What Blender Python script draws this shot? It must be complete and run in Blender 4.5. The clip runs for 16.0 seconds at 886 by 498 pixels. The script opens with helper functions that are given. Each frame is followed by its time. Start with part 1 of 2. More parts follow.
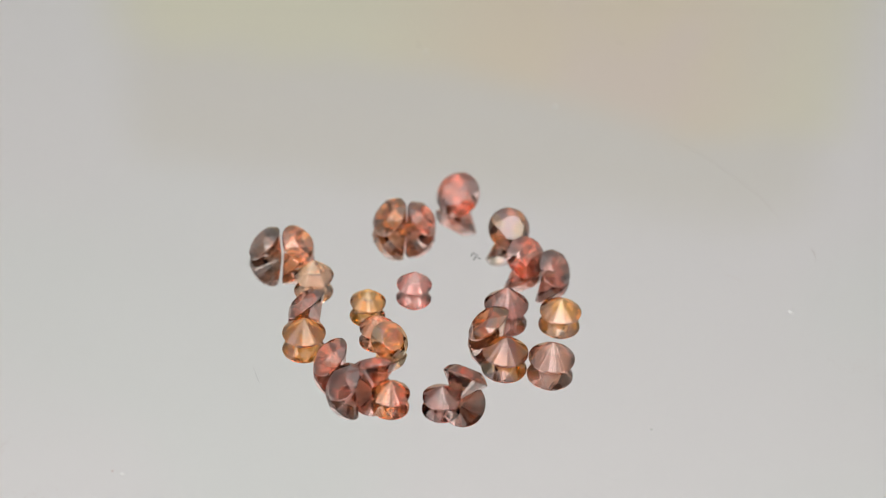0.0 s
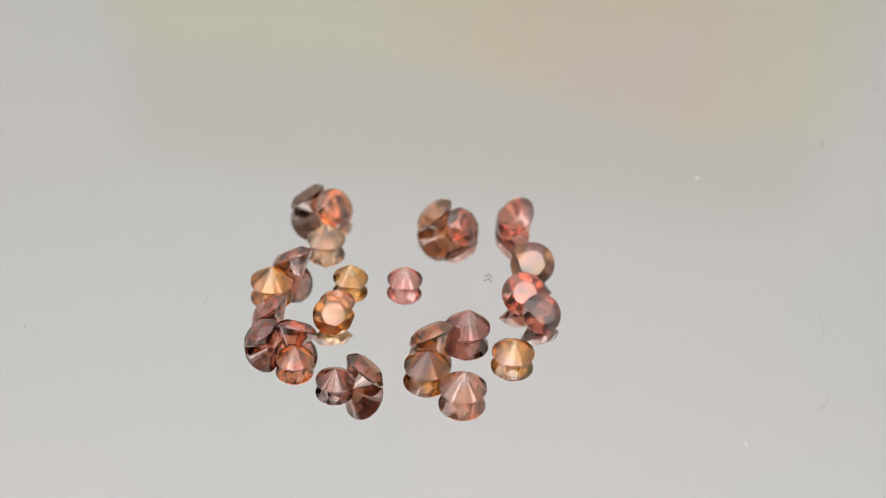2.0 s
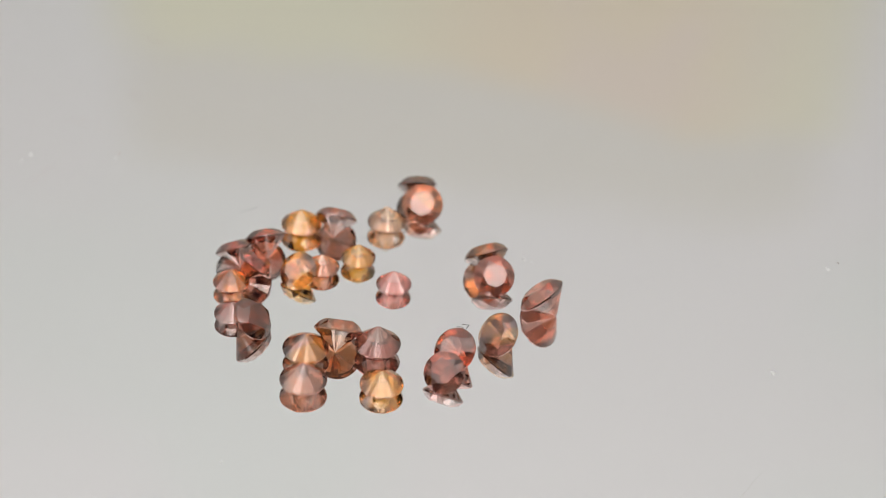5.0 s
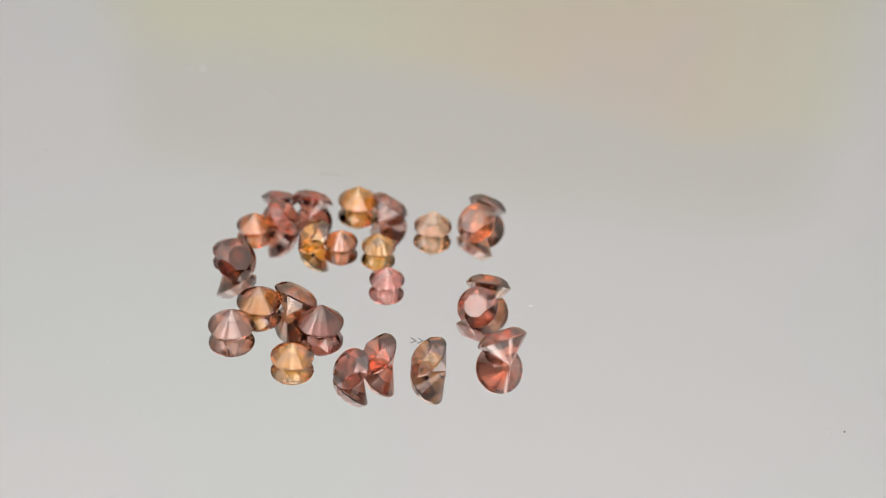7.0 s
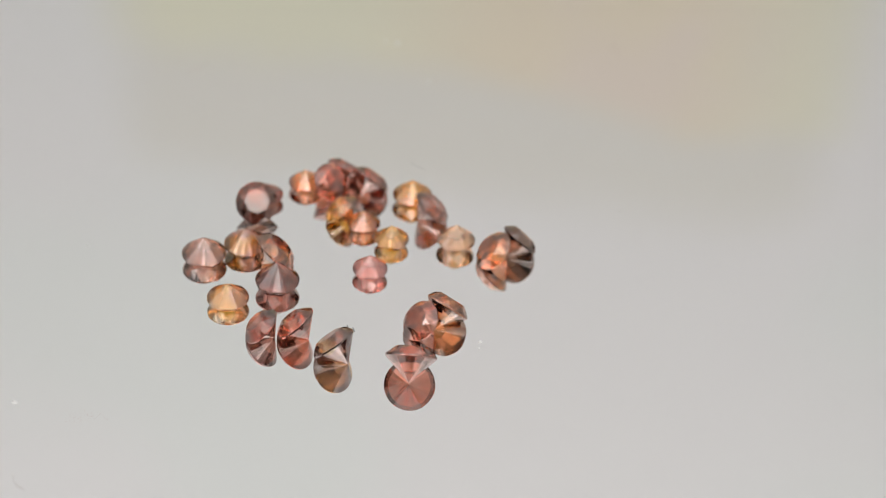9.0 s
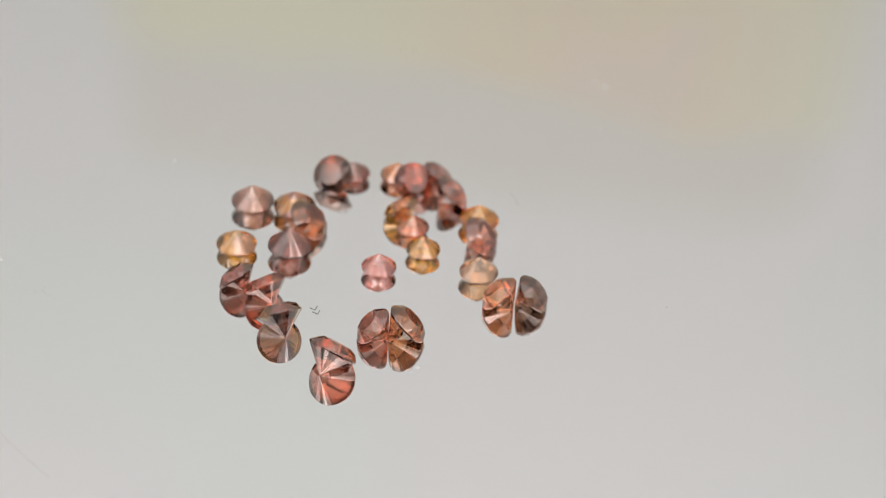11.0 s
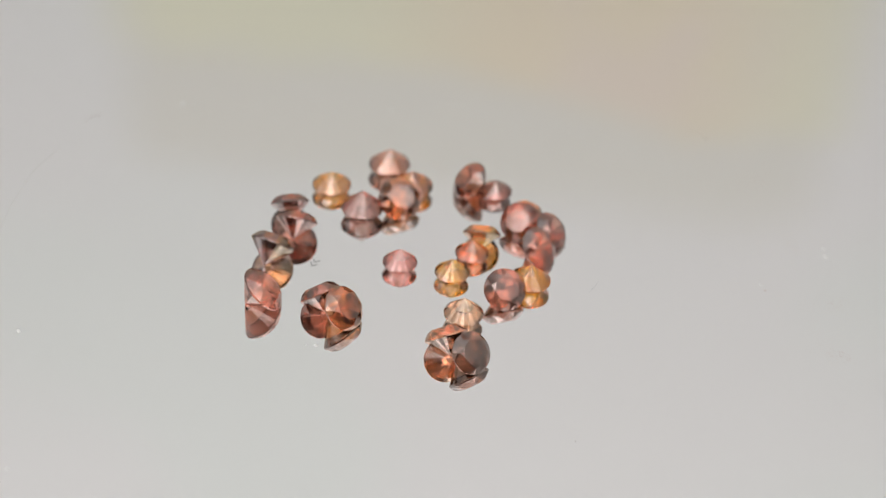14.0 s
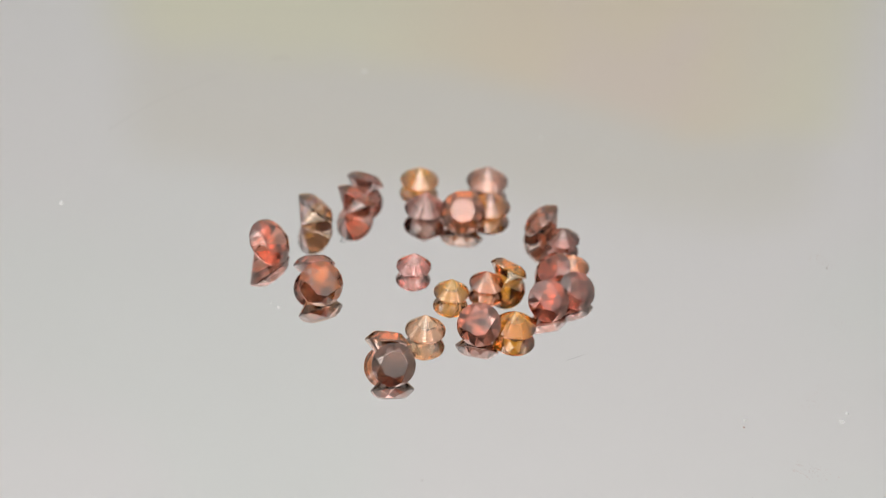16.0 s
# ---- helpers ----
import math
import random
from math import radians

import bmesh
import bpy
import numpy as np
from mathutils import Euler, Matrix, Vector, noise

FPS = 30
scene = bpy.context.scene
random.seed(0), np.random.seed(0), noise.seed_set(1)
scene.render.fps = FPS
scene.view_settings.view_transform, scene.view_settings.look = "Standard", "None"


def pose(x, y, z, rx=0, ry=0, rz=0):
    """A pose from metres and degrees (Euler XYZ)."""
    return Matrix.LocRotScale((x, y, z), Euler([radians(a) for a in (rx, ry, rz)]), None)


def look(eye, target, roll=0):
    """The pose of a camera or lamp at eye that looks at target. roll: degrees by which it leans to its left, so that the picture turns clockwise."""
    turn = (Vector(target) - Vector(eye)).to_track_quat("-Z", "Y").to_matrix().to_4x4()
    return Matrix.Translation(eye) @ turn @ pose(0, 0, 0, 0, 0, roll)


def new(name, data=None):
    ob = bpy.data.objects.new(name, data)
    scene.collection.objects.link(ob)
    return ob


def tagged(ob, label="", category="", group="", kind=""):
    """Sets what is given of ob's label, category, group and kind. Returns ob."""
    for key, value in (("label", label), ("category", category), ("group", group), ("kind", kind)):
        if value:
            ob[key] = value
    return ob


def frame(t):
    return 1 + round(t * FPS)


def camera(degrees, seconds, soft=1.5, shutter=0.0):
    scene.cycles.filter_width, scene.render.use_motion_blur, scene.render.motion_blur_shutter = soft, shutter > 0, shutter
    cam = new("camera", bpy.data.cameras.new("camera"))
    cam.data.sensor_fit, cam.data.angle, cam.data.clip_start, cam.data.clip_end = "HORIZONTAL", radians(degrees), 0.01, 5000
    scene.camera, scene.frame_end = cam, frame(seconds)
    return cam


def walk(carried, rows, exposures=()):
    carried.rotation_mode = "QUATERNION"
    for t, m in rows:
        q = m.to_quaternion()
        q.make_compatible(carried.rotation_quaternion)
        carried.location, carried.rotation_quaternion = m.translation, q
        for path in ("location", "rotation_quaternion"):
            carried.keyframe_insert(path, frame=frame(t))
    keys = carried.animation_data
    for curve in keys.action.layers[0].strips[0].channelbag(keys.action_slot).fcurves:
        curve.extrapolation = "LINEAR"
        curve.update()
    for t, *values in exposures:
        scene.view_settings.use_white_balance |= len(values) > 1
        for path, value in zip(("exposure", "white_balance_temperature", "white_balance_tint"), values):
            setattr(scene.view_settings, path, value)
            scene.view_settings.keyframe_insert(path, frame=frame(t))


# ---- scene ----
MM = 0.001

# ---- the camera: it stands still beside the mirror ----
cam = camera(28.04, 16.0, soft=0.9)
TILT, LEAN, REACH = radians(38.06), 3.97, 155.07 * MM
EYE = (0.0, -REACH * math.cos(TILT), REACH * math.sin(TILT))
STAND = look(EYE, (0, 0, 0), LEAN)
cam.data.dof.use_dof = True
cam.data.dof.focus_distance = 0.1435
cam.data.dof.aperture_fstop = 25.0
walk(cam, [(0.0, STAND), (16.0, STAND)], exposures=[(0.0, 0.0), (16.0, 0.0)])

# ---- light: a dim room, a row of soft lamps above and behind the camera, a pane of daylight beside it, an added fill under the ceiling ----
world = bpy.data.worlds.new("room_air")
world.use_nodes = True
world.node_tree.nodes["Background"].inputs[0].default_value = (0.9, 0.95, 1.0, 1)
world.node_tree.nodes["Background"].inputs[1].default_value = 0.02
scene.world = world


def soft_lamp(name, eye, target, wide, deep, watts, colour):
    lamp = bpy.data.lights.new(name, "AREA")
    lamp.shape, lamp.size, lamp.size_y, lamp.energy, lamp.color = "RECTANGLE", wide, deep, watts, colour
    ob = new(name, lamp)
    ob.matrix_basis = look(eye, target)
    return ob


soft_lamp("front_panel", (0.05, -0.54, 0.90), (0.05, 0.25, 0.1), 1.80, 0.62, 2.95, (1.0, 0.985, 0.97))
for x in (-0.62, -0.10, 0.15, 0.76):
    soft_lamp("bright_tube", (x, -0.50, 0.86), (x * 0.7, 0.25, 0.1), 0.15, 0.42, 0.42, (1.0, 0.985, 0.97))
soft_lamp("side_window", (-0.985, -0.22, 0.80), (0.0, -0.22, 0.80), 0.60, 0.60, 1.2, (0.98, 0.985, 1.0))
# added fill, nearly as wide as the ceiling, to bring up the north wall
soft_lamp("ceiling_fill", (0.0, 0.12, 1.285), (0, 0.1201, 0), 1.9, 1.6, 8.2, (0.99, 0.988, 0.985))


# ---- materials ----
def material(name):
    mat = bpy.data.materials.new(name)
    mat.use_nodes = True
    tree = mat.node_tree
    return mat, tree.nodes, tree.links, tree.nodes["Principled BSDF"]


def mix_colour(nodes, links, fac, a, b):
    m = nodes.new("ShaderNodeMix")
    m.data_type = "RGBA"
    for socket, value in ((m.inputs[0], fac), (m.inputs[6], a), (m.inputs[7], b)):
        if isinstance(value, bpy.types.NodeSocket):
            links.new(value, socket)
        elif isinstance(value, float):
            socket.default_value = value
        else:
            socket.default_value = (*value, 1)
    return m.outputs[2]


def ramp(nodes, links, value, lo, hi, a=0.0, b=1.0):
    m = nodes.new("ShaderNodeMapRange")
    m.interpolation_type = "SMOOTHSTEP"
    links.new(value, m.inputs[0])
    for i, v in enumerate((lo, hi, a, b)):
        m.inputs[i + 1].default_value = v
    return m.outputs[0]


def maths(nodes, links, op, a, b):
    m = nodes.new("ShaderNodeMath")
    m.operation = op
    for socket, value in zip(m.inputs, (a, b)):
        if isinstance(value, bpy.types.NodeSocket):
            links.new(value, socket)
        else:
            socket.default_value = value
    return m.outputs[0]


def noise_at(nodes, links, scale, detail=3.0, coord="Object"):
    tc = nodes.new("ShaderNodeTexCoord")
    n = nodes.new("ShaderNodeTexNoise")
    n.inputs["Scale"].default_value, n.inputs["Detail"].default_value = scale, detail
    links.new(tc.outputs[coord], n.inputs["Vector"])
    return n.outputs[0]


def plaster(name, colour, other):
    mat, nodes, links, b = material(name)
    blotch = ramp(nodes, links, noise_at(nodes, links, 2.2), 0.35, 0.65)
    links.new(mix_colour(nodes, links, blotch, colour, other), b.inputs["Base Color"])
    b.inputs["Roughness"].default_value = 0.9
    bump = nodes.new("ShaderNodeBump")
    bump.inputs["Strength"].default_value, bump.inputs["Distance"].default_value = 0.15, 0.002
    links.new(noise_at(nodes, links, 140.0), bump.inputs["Height"])
    links.new(bump.outputs[0], b.inputs["Normal"])
    return mat


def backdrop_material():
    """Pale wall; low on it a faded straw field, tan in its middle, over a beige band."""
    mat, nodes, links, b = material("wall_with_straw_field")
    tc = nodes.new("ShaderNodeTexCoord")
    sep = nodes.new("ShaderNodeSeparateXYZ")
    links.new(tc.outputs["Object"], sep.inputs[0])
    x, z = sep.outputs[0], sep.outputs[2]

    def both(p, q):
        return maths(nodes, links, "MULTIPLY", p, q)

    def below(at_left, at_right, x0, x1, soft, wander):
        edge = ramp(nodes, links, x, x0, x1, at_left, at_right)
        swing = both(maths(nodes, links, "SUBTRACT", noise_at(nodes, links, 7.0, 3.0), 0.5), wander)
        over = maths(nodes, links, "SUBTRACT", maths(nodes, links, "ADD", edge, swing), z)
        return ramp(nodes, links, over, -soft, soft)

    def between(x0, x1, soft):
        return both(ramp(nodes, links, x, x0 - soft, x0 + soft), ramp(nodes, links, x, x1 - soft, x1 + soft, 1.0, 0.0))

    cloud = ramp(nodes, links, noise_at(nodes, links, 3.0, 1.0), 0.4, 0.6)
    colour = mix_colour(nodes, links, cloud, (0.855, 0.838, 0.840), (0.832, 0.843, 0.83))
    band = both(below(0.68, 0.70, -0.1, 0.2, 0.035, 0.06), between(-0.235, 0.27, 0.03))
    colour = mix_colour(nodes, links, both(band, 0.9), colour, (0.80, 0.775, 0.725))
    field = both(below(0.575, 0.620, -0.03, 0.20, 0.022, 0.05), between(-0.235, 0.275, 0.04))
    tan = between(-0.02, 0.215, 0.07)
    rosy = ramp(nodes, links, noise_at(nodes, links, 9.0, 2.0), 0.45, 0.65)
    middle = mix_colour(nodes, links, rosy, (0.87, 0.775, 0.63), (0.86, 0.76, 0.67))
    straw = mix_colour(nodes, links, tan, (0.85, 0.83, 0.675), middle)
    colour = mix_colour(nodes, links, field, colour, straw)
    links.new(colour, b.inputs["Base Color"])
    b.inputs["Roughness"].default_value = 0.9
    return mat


def mirror_material():
    mat, nodes, links, b = material("silvered_mirror")
    b.inputs["Metallic"].default_value = 1.0
    b.inputs["Base Color"].default_value = (0.93, 0.935, 0.93, 1)
    b.inputs["Roughness"].default_value = 0.0
    return mat


def plain(name, colour, rough, metal=0.0):
    mat, nodes, links, b = material(name)
    links.new(mix_colour(nodes, links, ramp(nodes, links, noise_at(nodes, links, 900.0), 0.3, 0.7), colour, tuple(c * 0.75 for c in colour)), b.inputs["Base Color"])
    b.inputs["Roughness"].default_value, b.inputs["Metallic"].default_value = rough, metal
    return mat


def gem_material(colour, flash, seed):
    """Clear coloured stone: tint grows with each inner bounce; noise patches of a second tint paint in its flashes."""
    mat, nodes, links, b = material("coloured_stone")
    nodes.remove(b)
    glass = nodes.new("ShaderNodeBsdfGlass")
    glass.inputs["IOR"].default_value = 1.9
    glass.inputs["Roughness"].default_value = 0.0
    polish = nodes.new("ShaderNodeBsdfGlossy")
    polish.inputs["Color"].default_value = (1, 1, 1, 1)
    polish.inputs["Roughness"].default_value = 0.0
    both = nodes.new("ShaderNodeMixShader")
    sheen = nodes.new("ShaderNodeFresnel")
    sheen.inputs["IOR"].default_value = 1.9
    links.new(maths(nodes, links, "MINIMUM", maths(nodes, links, "MULTIPLY", sheen.outputs[0], 1.05), 0.3), both.inputs[0])
    tc = nodes.new("ShaderNodeTexCoord")
    shift = nodes.new("ShaderNodeMapping")
    shift.inputs["Location"].default_value = (seed * 0.37, seed * 0.61, 0)
    n = nodes.new("ShaderNodeTexNoise")
    n.inputs["Scale"].default_value, n.inputs["Detail"].default_value = 320.0, 1.0
    links.new(tc.outputs["Object"], shift.inputs[0])
    links.new(shift.outputs[0], n.inputs["Vector"])
    zone = ramp(nodes, links, n.outputs[0], 0.46, 0.57)
    links.new(mix_colour(nodes, links, zone, colour, flash), glass.inputs["Color"])
    links.new(glass.outputs[0], both.inputs[1])
    links.new(polish.outputs[0], both.inputs[2])
    links.new(both.outputs[0], nodes["Material Output"].inputs[0])
    return mat


WALL = plaster("pale_plaster", (0.78, 0.77, 0.76), (0.72, 0.72, 0.71))
# for the unseen south wall and floor: kept dark so the stones gain contrast
DIM_WALL = plaster("brown_grey_plaster", (0.20, 0.17, 0.155), (0.16, 0.14, 0.13))
MIRROR = mirror_material()
GLASS_EDGE = plain("ground_glass_edge", (0.35, 0.42, 0.39), 0.4)
DUST_DARK = plain("brown_dust", (0.36, 0.28, 0.24), 0.9)
DUST_RED = plain("reddish_dust", (0.58, 0.40, 0.35), 0.9)
DUST_PALE = plain("white_dust", (0.85, 0.85, 0.83), 0.9)
SCRATCH = plain("pale_scratch", (0.55, 0.51, 0.46), 0.7)
ETCH = plain("grey_etching", (0.24, 0.24, 0.235), 0.8)


# ---- mesh helpers ----
def finish(name, bm, mat, parent=None):
    me = bpy.data.meshes.new(name)
    bm.to_mesh(me)
    bm.free()
    me.materials.append(mat)
    ob = new(name, me)
    if parent:
        ob.parent = parent
    return ob


def slab(name, lo, hi, mat, label="", bevel=0.0):
    bm = bmesh.new()
    bmesh.ops.create_cube(bm, size=1.0)
    for v in bm.verts:
        v.co = [lo[i] + (v.co[i] + 0.5) * (hi[i] - lo[i]) for i in range(3)]
    if bevel:
        bmesh.ops.bevel(bm, geom=bm.edges[:], offset=bevel, segments=2, affect="EDGES")
    ob = finish(name, bm, mat)
    tagged(ob, label, kind="structure")
    return ob


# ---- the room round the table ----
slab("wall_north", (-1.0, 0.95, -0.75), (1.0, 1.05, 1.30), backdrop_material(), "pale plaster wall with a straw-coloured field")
# unseen; its dark colour shapes what the facets reflect
slab("contrast_wall_south", (-1.0, -1.05, -0.75), (1.0, -0.95, 1.30), DIM_WALL, "unseen dark wall behind the camera, for contrast in the stones")
slab("wall_west", (-1.1, -1.05, -0.75), (-1.0, 1.05, 1.30), WALL, "pale plaster side wall")
slab("wall_east", (1.0, -1.05, -0.75), (1.1, 1.05, 1.30), WALL, "pale plaster side wall")
slab("ceiling", (-1.1, -1.05, 1.30), (1.1, 1.05, 1.40), WALL, "pale plaster ceiling")
slab("floor", (-1.1, -1.05, -0.85), (1.1, 1.05, -0.75), DIM_WALL, "dull brown-grey floor")
slab("tabletop", (-0.6, -0.5, -0.034), (0.6, 0.5, -0.004), plaster("white_laminate", (0.62, 0.61, 0.59), (0.58, 0.57, 0.55)), "pale laminate tabletop under the mirror", 0.002)


# ---- the mirror that turns ----
def lathe(bm, profile, steps):
    rings = [[bm.verts.new((r * math.cos(2 * math.pi * k / steps), r * math.sin(2 * math.pi * k / steps), z)) for k in range(steps)] for r, z in profile]
    for a, b in zip(rings, rings[1:]):
        for k in range(steps):
            bm.faces.new((a[k], a[(k + 1) % steps], b[(k + 1) % steps], b[k]))
    return rings


def build_mirror():
    mirror = new("round_mirror")
    tagged(mirror, "round silvered mirror plate with a few dust specks", "mirror")
    bm = bmesh.new()
    rings = lathe(bm, [(88.6 * MM, -4 * MM), (88.6 * MM, 0)], 128)
    bm.faces.new(rings[-1])
    bm.faces.new(rings[0][::-1])
    bmesh.ops.recalc_face_normals(bm, faces=bm.faces[:])
    finish("silvered_plate", bm, MIRROR, mirror)
    bm = bmesh.new()
    rings = lathe(bm, [(88.65 * MM, -4 * MM), (90 * MM, -3.6 * MM), (90 * MM, -0.9 * MM), (88.65 * MM, -0.1 * MM)], 128)
    for k in range(128):
        bm.faces.new((rings[-1][k], rings[-1][(k + 1) % 128], rings[0][(k + 1) % 128], rings[0][k]))
    bmesh.ops.recalc_face_normals(bm, faces=bm.faces[:])
    tagged(finish("ground_rim", bm, GLASS_EDGE, mirror), "ground greenish glass rim")
    return mirror


def build_mark(mirror):
    """Two chevrons, one behind the other, etched beside the stones."""
    for k in range(2):
        bm = bmesh.new()
        for side, arm in ((-1, (-0.13, -0.56)), (1, (0.48, -0.29))):
            a = Vector((0, 0, 0))
            b = Vector((arm[0] * MM, arm[1] * MM, 0))
            along = (b - a).normalized()
            across = Vector((-along.y, along.x, 0)) * 0.04 * MM
            corners = [a + across, a - across, b - across, b + across]
            lift = 0.002 * (side + 1) * MM
            low = [bm.verts.new(c + Vector((0, 0, 0.002 * MM))) for c in corners]
            top = [bm.verts.new(c + Vector((0, 0, 0.010 * MM + lift))) for c in corners]
            bm.faces.new(top)
            for i in range(4):
                bm.faces.new((low[i], low[(i + 1) % 4], top[(i + 1) % 4], top[i]))
        bmesh.ops.recalc_face_normals(bm, faces=bm.faces[:])
        stroke = finish("etched_chevron", bm, ETCH, mirror)
        tagged(stroke, "small grey etched chevron")
        stroke.matrix_basis = pose((5.95 + 0.25 * k) * MM, (5.03 - 0.50 * k) * MM, 0)


# ---- the stones ----
def ring(bm, radius, z, angles):
    return [bm.verts.new((radius * math.cos(radians(a)), radius * math.sin(radians(a)), z)) for a in angles]


def brilliant(d, table, crown, pavilion, rnd):
    """Round brilliant: table, stars, bezels, girdle halves, girdle, lower halves, mains. The girdle lies at height 0."""
    bm = bmesh.new()
    r, half = d / 2, 0.019 * d
    ch, pd = crown * d, pavilion * d
    eight, between = [45 * k for k in range(8)], [45 * k + 22.5 for k in range(8)]
    round32 = [11.25 * k for k in range(32)]
    top = ring(bm, table * r, half + ch, eight)
    ra = (table + 1) / 2
    za = ch * (1 - ra * math.cos(radians(22.5))) / (1 - table)
    star = ring(bm, ra * r, half + za, between)
    upper = ring(bm, r, half, round32)
    lower = ring(bm, r, -half, round32)
    rj = 0.15
    keel = ring(bm, rj * r, -half - pd * (1 - rj * math.cos(radians(22.5))), between)
    tip = bm.verts.new((0, 0, -half - pd))
    bm.faces.new(top)
    for k in range(8):
        n = (k + 1) % 8
        g = [(4 * k + i) % 32 for i in range(5)]
        bm.faces.new((top[n], top[k], star[k]))
        bm.faces.new((top[k], star[k - 1], upper[g[0]], star[k]))
        for i in range(4):
            bm.faces.new((star[k], upper[g[i]], upper[g[i + 1]]))
            bm.faces.new((keel[k], lower[g[i + 1]], lower[g[i]]))
        bm.faces.new((tip, keel[k], lower[g[0]], keel[k - 1]))
    for i in range(32):
        bm.faces.new((upper[i], lower[i], lower[(i + 1) % 32], upper[(i + 1) % 32]))
    # the cut is a little uneven
    for v in star + keel:
        f, turn = rnd.uniform(0.93, 1.07), rnd.uniform(-0.07, 0.07)
        v.co = Matrix.Rotation(turn, 3, "Z") @ Vector((v.co.x * f, v.co.y * f, v.co.z))
    for a, b in zip(upper, lower):
        f, lift = rnd.uniform(0.988, 1.0), rnd.uniform(-0.006, 0.006) * d
        for v in (a, b):
            v.co = Vector((v.co.x * f, v.co.y * f, v.co.z + lift))
    bmesh.ops.recalc_face_normals(bm, faces=bm.faces[:])
    # facet edges are worn a little
    worn = [e for e in bm.edges if e.is_manifold and e.calc_face_angle() > 0.08]
    bmesh.ops.bevel(bm, geom=worn, offset=0.004 * d, segments=1, affect="EDGES", clamp_overlap=True)
    return bm


STONES = []


def stone(x, y, d, facing, colour, flash, label, tall=0.0, deep=0.0):
    """A loose stone. facing: None for one lying table down, else the compass angle (at the start) to which its tilted table looks."""
    k = len(STONES)
    rnd = random.Random(k + 11)
    d *= MM
    table, crown, pavilion = rnd.uniform(0.54, 0.62), rnd.uniform(0.165, 0.19), rnd.uniform(0.42, 0.44)
    if tall:
        crown, pavilion = 0.32 * tall, 0.63 * tall
    if deep:
        pavilion = deep
    ob = finish("gemstone", brilliant(d, table, crown, pavilion, rnd), gem_material(colour, flash, k))
    tagged(ob, label, "gemstone", "loose stones on the mirror")
    if facing is None:
        turn = pose(0, 0, 0, 180, 0, rnd.uniform(0, 45))
    else:
        turn = pose(0, 0, 0, 0, 0, facing) @ pose(0, 0, 0, 0, math.degrees(math.atan(2 * pavilion)), 0)
    low = min((turn @ v.co).z for v in ob.data.vertices)
    place = Matrix.Translation((x * MM, y * MM, 0.01 * MM - low)) @ turn
    STONES.append((ob, place))
    return ob


# tint pairs: body colour, and the colour of the flashes painted into it
CREAM = ((0.979, 0.771, 0.645), (0.979, 0.775, 0.580))
GOLD = ((0.918, 0.675, 0.520), (0.973, 0.690, 0.290))
ORANGE = ((0.953, 0.644, 0.459), (0.979, 0.644, 0.219))
SALMON = ((0.953, 0.644, 0.519), (0.979, 0.614, 0.370))
PINK = ((0.934, 0.680, 0.640), (0.958, 0.630, 0.575))
ROSE = ((0.785, 0.534, 0.454), (0.908, 0.479, 0.363))
BROWN = ((0.740, 0.494, 0.415), (0.953, 0.614, 0.200))
COGNAC = ((0.738, 0.510, 0.420), (0.903, 0.560, 0.330))
TAN = ((0.801, 0.594, 0.524), (0.895, 0.594, 0.440))
RED = ((0.849, 0.556, 0.472), (0.948, 0.509, 0.382))
DARK = ((0.583, 0.438, 0.367), (0.776, 0.433, 0.301))
RUSSET = ((0.671, 0.453, 0.363), (0.807, 0.423, 0.296))
FLAME = ((0.963, 0.655, 0.535), (0.980, 0.630, 0.390))
APRICOT = ((0.953, 0.675, 0.510), (0.980, 0.700, 0.300))
OLIVE = ((0.693, 0.508, 0.470), (0.874, 0.604, 0.319))
PLUM = ((0.676, 0.495, 0.434), (0.807, 0.438, 0.367))

stone(-7.38, -0.62, 3.36, None, *CREAM, "pale champagne faceted round stone lying table down", tall=0.743)
stone(-2.57, -3.50, 3.01, None, *GOLD, "small golden brown faceted stone lying table down", tall=0.713)
stone(1.15, -0.80, 3.01, None, *PINK, "small pink faceted stone lying table down, apart from the rest", tall=0.703)
stone(-7.42, -8.09, 3.56, None, *ORANGE, "orange faceted round stone lying table down", tall=0.678)
stone(-1.56, -6.66, 2.96, None, *SALMON, "small orange-pink faceted stone lying table down", tall=0.673)
stone(8.95, -2.86, 3.75, None, *PLUM, "large dusky rose faceted stone lying table down", tall=0.753)
stone(8.98, -8.68, 3.75, None, *BROWN, "large brown faceted stone with golden flashes, table down", tall=0.633)
stone(13.51, -2.96, 3.51, None, *GOLD, "golden tan faceted round stone lying table down", tall=0.603)
stone(12.73, -9.08, 3.80, None, *TAN, "large pinkish tan faceted stone lying table down", tall=0.668)
stone(0.07, -14.40, 3.06, None, *SALMON, "salmon orange faceted stone lying table down", tall=0.653)
stone(4.08, -14.39, 3.06, None, *PLUM, "small plum-brown faceted stone lying table down", tall=0.593)
stone(-11.92, 2.56, 3.54, 178, *DARK, "dark grey-brown faceted stone tilted on its side", deep=0.54)
stone(-9.07, 2.76, 3.63, -14, *FLAME, "bright orange-red faceted stone tilted on its side", deep=0.50)
stone(-1.50, 7.40, 3.83, 196, *COGNAC, "golden brown faceted stone tilted on its side", deep=0.54)
stone(1.29, 7.71, 3.53, -2, *ROSE, "rose-brown faceted stone tilted on its side", deep=0.50)
stone(4.34, 11.29, 4.19, -126, *RED, "pinkish red faceted stone tilted, its table outward", deep=0.50)
stone(9.00, 6.93, 3.83, -65, *OLIVE, "grey-brown faceted stone tilted with a bright table", deep=0.52)
stone(10.51, 3.20, 3.73, -52, *ROSE, "rose faceted stone tilted on its side", deep=0.47)
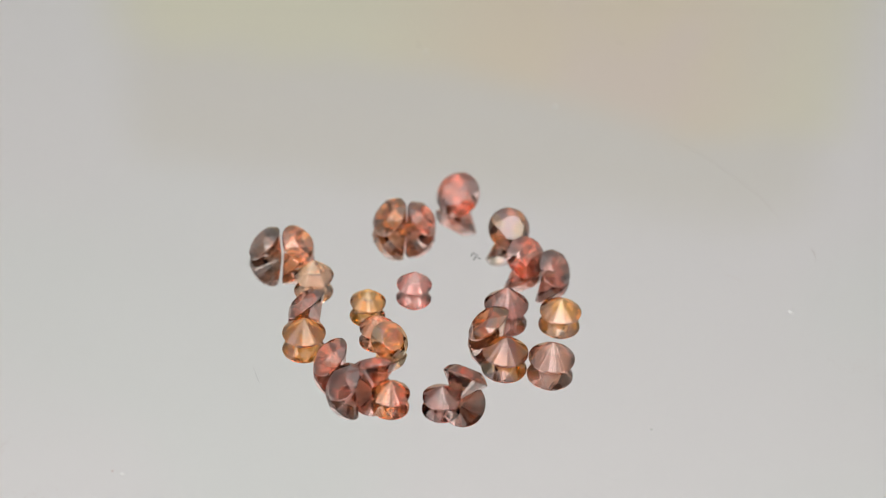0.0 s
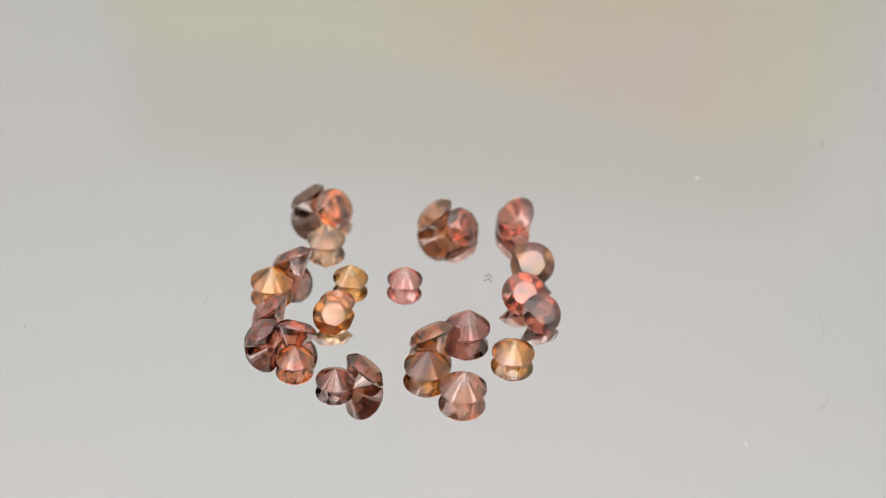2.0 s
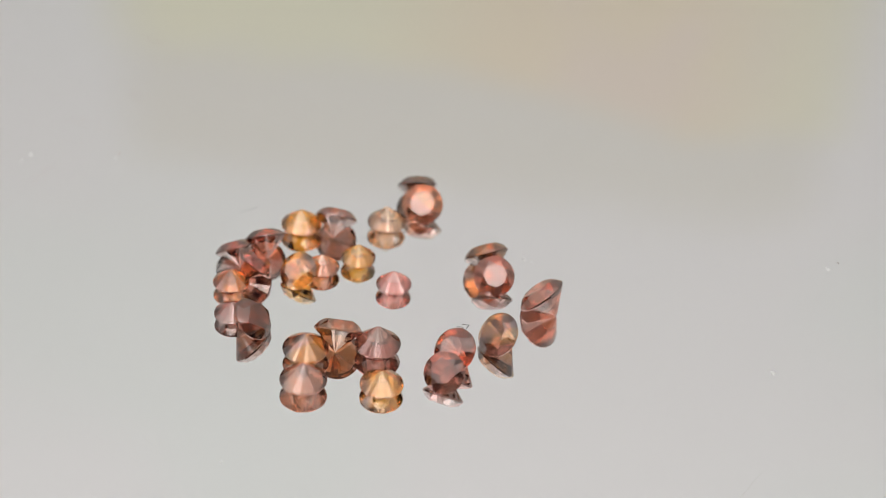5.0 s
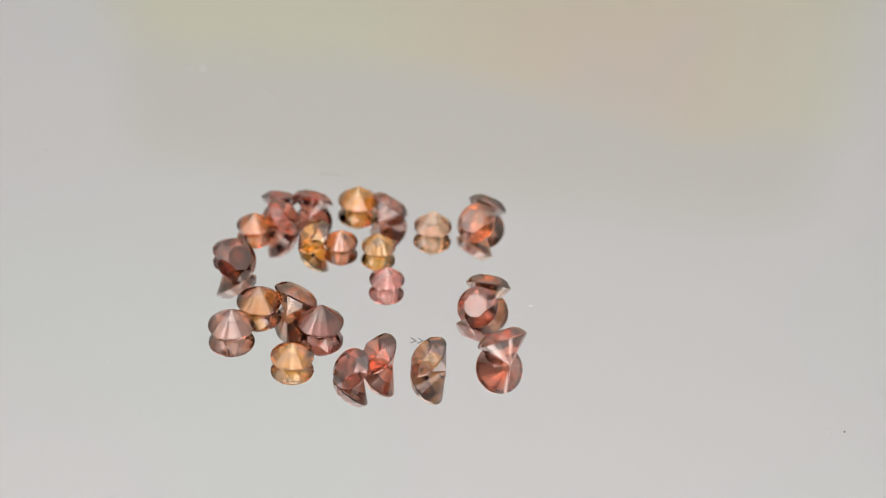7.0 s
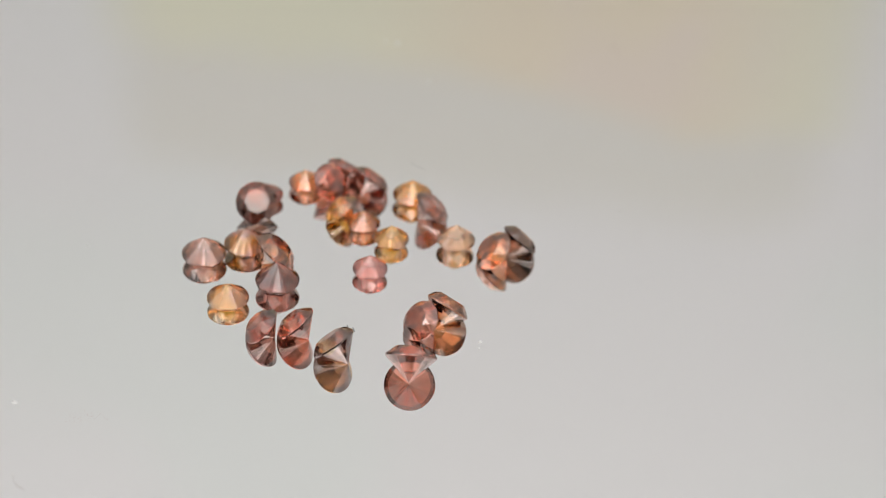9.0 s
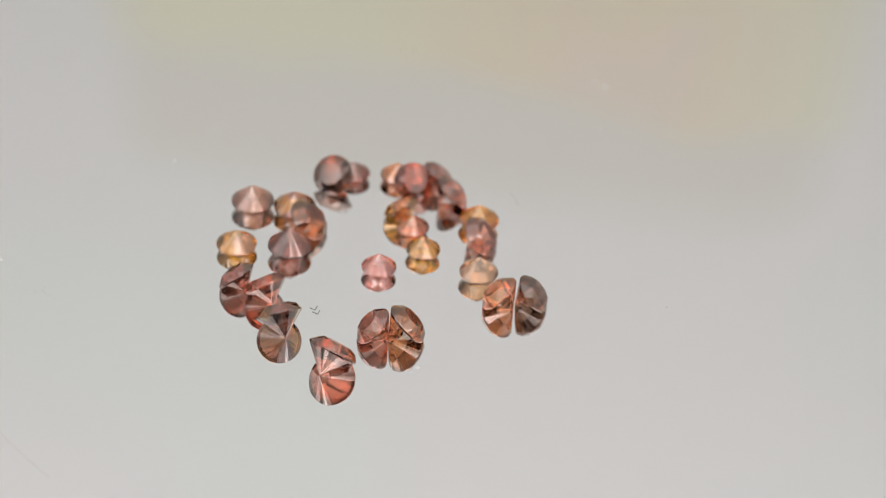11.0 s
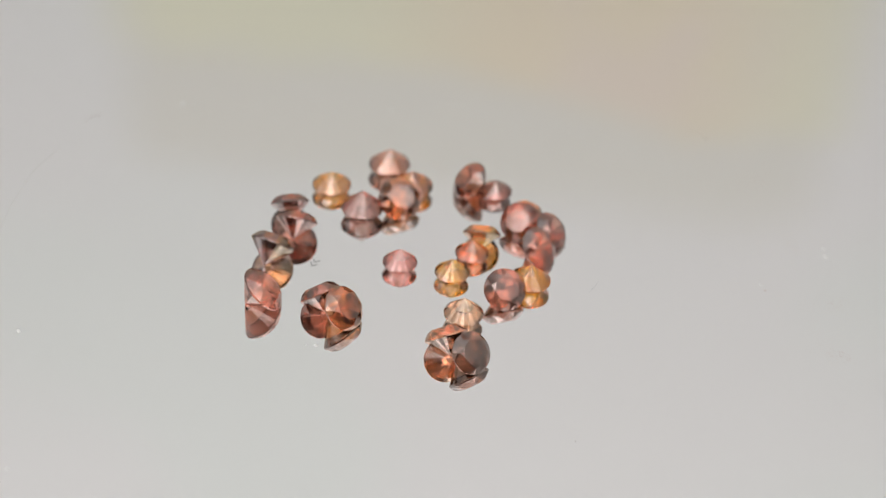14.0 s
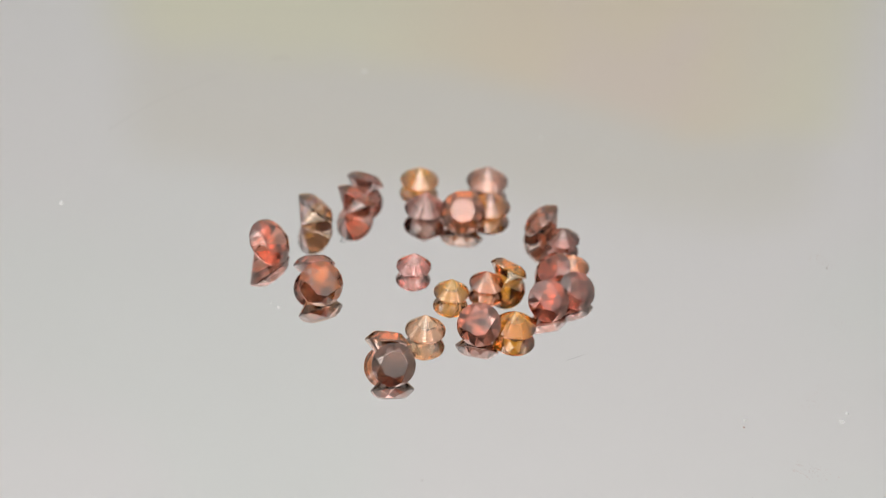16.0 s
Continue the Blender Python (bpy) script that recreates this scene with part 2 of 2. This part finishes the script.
stone(13.02, 2.07, 3.43, -30, *PLUM, "dusky plum faceted stone tilted on its side", deep=0.47)
stone(-7.57, -5.01, 3.68, 160, *ROSE, "red-brown faceted stone tilted on its side", deep=0.47)
stone(-5.01, -11.32, 3.58, 188, *ROSE, "salmon-brown faceted stone tilted on its side", deep=0.48)
stone(-3.74, -14.00, 3.37, 200, *PLUM, "grey-plum faceted stone tilted on its side", deep=0.44)
stone(-1.46, -12.34, 3.68, 110, *RED, "red-orange faceted stone tilted on its side", deep=0.53)
stone(-0.44, -8.75, 3.37, -45, *APRICOT, "golden orange faceted stone tilted on its side", deep=0.44)
stone(5.83, -12.77, 3.75, 66, *RUSSET, "dark russet brown faceted stone tilted on its side", deep=0.53)
stone(7.53, -5.99, 3.98, 166, *COGNAC, "large brown faceted stone tilted on its side", deep=0.44)

mirror = build_mirror()
build_mark(mirror)


# ---- dust, lint and smears that lie on the mirror ----
LOOSE = []


def flake(bm, x, y, size, rnd):
    """One crumb: a low uneven dome."""
    n = 7
    turn = rnd.uniform(0, 6.3)
    long = rnd.uniform(0.6, 1.0)
    rim = []
    for i in range(n):
        a = 2 * math.pi * i / n
        r = size / 2 * rnd.uniform(0.75, 1.1)
        u, v = r * math.cos(a), r * long * math.sin(a)
        rim.append(bm.verts.new((x + u * math.cos(turn) - v * math.sin(turn), y + u * math.sin(turn) + v * math.cos(turn), 0.002 * MM)))
    tip = bm.verts.new((x, y, size * rnd.uniform(0.15, 0.3)))
    for i in range(n):
        bm.faces.new((rim[i], rim[(i + 1) % n], tip))


def speck(x, y, size, mat, label):
    rnd = random.Random(len(LOOSE) + 5)
    bm = bmesh.new()
    flake(bm, 0, 0, size * MM, rnd)
    ob = finish("dust_speck", bm, mat)
    tagged(ob, label, "dust", "dust specks on the mirror")
    LOOSE.append((ob, pose(x * MM, y * MM, 0)))


def smear(x, y, long, wide, angle, count, mat, label):
    """A patch of grains too fine to count."""
    rnd = random.Random(len(LOOSE) + 50)
    bm = bmesh.new()
    for _ in range(count):
        flake(bm, rnd.gauss(0, long / 4) * MM, rnd.gauss(0, wide / 4) * MM, rnd.uniform(0.02, 0.06) * MM, rnd)
    ob = finish("dust_smear", bm, mat)
    tagged(ob, label, "dust", kind="stuff")
    LOOSE.append((ob, pose(x * MM, y * MM, 0, 0, 0, angle)))


def thread(name, points, thick, mat, label):
    """A bent thread lying flat, of square section."""
    bm = bmesh.new()
    rows = []
    for i, (x, y) in enumerate(points):
        a, b = points[max(i - 1, 0)], points[min(i + 1, len(points) - 1)]
        along = Vector((b[0] - a[0], b[1] - a[1], 0)).normalized()
        side = Vector((-along.y, along.x, 0)) * thick / 2
        c = Vector((x, y, 0))
        rows.append([bm.verts.new((c + side * u) * MM + Vector((0, 0, (0.002 + thick * w) * MM))) for u, w in ((1, 0), (-1, 0), (-0.6, 0.8), (0.6, 0.8))])
    for a, b in zip(rows, rows[1:]):
        for k in range(4):
            bm.faces.new((a[k], a[(k + 1) % 4], b[(k + 1) % 4], b[k]))
    bm.faces.new(rows[0])
    bm.faces.new(rows[-1][::-1])
    bmesh.ops.recalc_face_normals(bm, faces=bm.faces[:])
    ob = finish(name, bm, mat)
    tagged(ob, label, "lint")
    LOOSE.append((ob, pose(0, 0, 0)))


PALE, DULL = "white dust speck on the mirror", "brown dust speck on the mirror"
speck(-2.5, 11.0, 0.40, DUST_PALE, PALE)
speck(-2.0, 11.6, 0.20, DUST_PALE, PALE)
speck(33.2, -0.1, 0.7, DUST_PALE, PALE)
speck(-20.1, -32.2, 0.55, DUST_PALE, PALE)
speck(13.3, 29.1, 0.60, DUST_PALE, PALE)
speck(0.2, 37.6, 0.45, DUST_PALE, PALE)
speck(-19.2, -24.5, 0.35, DUST_PALE, PALE)
speck(-19.2, -33.0, 0.40, DUST_PALE, PALE)
speck(20.2, 41.9, 0.31, DUST_DARK, DULL)
speck(20.1, 54.2, 0.31, DUST_DARK, DULL)
speck(-0.6, 38.8, 0.27, DUST_DARK, DULL)
speck(-23.4, 1.8, 0.14, DUST_DARK, DULL)
speck(-20.0, -24.2, 0.20, DUST_RED, DULL)
speck(-1.0, -37.2, 0.20, DUST_DARK, DULL)
smear(17.6, -21.2, 2.8, 1.3, 35, 130, DUST_PALE, "pale dusty smear on the mirror")
smear(-25.2, -28.0, 3.6, 2.2, 60, 110, DUST_RED, "reddish dusty smear on the mirror")
smear(-29.2, -22.6, 3.4, 2.0, 20, 100, DUST_RED, "reddish dusty smear on the mirror")
smear(0.1, -37.1, 2.8, 1.6, 40, 80, DUST_RED, "reddish dusty smear on the mirror")
smear(29.2, 4.0, 3.0, 1.2, -20, 60, DUST_RED, "reddish dusty smear on the mirror")
smear(37.7, -6.5, 3.6, 2.4, 10, 100, DUST_RED, "reddish dusty smear on the mirror")
smear(-39.8, -21.3, 3.4, 1.6, 70, 90, DUST_RED, "reddish dusty smear on the mirror")
smear(-8.2, -36.0, 4.0, 1.8, -10, 80, DUST_RED, "reddish dusty smear on the mirror")
smear(-17.0, -31.0, 4.5, 1.6, -35, 80, DUST_RED, "reddish dusty smear on the mirror")
smear(33.7, -32.1, 4.0, 2.4, 45, 110, DUST_RED, "reddish dusty smear on the mirror")
smear(25.3, -18.1, 2.0, 1.2, 20, 50, DUST_PALE, "pale dusty smear on the mirror")
speck(20.6, -15.7, 0.30, DUST_PALE, PALE)
thread("lint_fibre", [(-11.1, -11.8), (-10.9, -12.2), (-10.7, -12.8), (-10.4, -13.5)], 0.011, ETCH, "short grey lint fibre on the mirror")
thread("lint_fibre", [(36.0, 9.0), (36.3, 8.4), (36.3, 7.7), (36.1, 7.2)], 0.016, DUST_DARK, "short brown lint fibre on the mirror")
thread("hair_scratch", [(24.4, 25.1), (26.3, 23.4), (28.3, 21.4), (30.5, 18.8), (32.4, 16.1), (33.6, 13.2)], 0.010, SCRATCH, "long faint curved scratch on the mirror")


# ---- what moves: the mirror is turned and nudged by turns, and carries all that lies on it ----
def motions():
    nudges = [(0, -3.35, -5.27), (0.5, -3.61, -5.29), (1, -3.65, -4.45), (1.5, -3.59, -4.83), (2, -3.59, -4.17), (2.5, -3.42, -3.66), (3, -3.17, -3.63), (3.5, -3.46, -4.53), (4, -3.39, -4.99), (6.5, -3.26, -4.79), (7, -3.37, -4.93), (7.5, -3.83, -4.70), (8, -4.21, -4.83), (8.5, -4.51, -5.14), (9, -4.68, -4.32), (11.5, -4.06, -4.85), (12, -3.84, -4.85), (12.5, -3.88, -4.96), (13, -3.75, -5.12), (13.5, -3.59, -4.45), (14, -3.41, -4.54), (14.5, -3.31, -4.39), (15, -3.11, -5.77), (15.5, -3.16, -5.24), (16, -2.96, -4.87)]
    ts = [n[0] for n in nudges]
    times = [0.25 * k for k in range(65)]

    def turned(t):
        angle = 0.00138539 * t ** 3 - 0.035078 * t ** 2 - 15.9939 * t - 0.0809169
        x, y = (float(np.interp(t, ts, [n[i] for n in nudges])) for i in (1, 2))
        return pose(x * MM, y * MM, 0, 0, 0, angle)

    walk(mirror, [(t, turned(t)) for t in times])
    for ob, place in STONES + LOOSE:
        walk(ob, [(t, turned(t) @ place) for t in times])


motions()
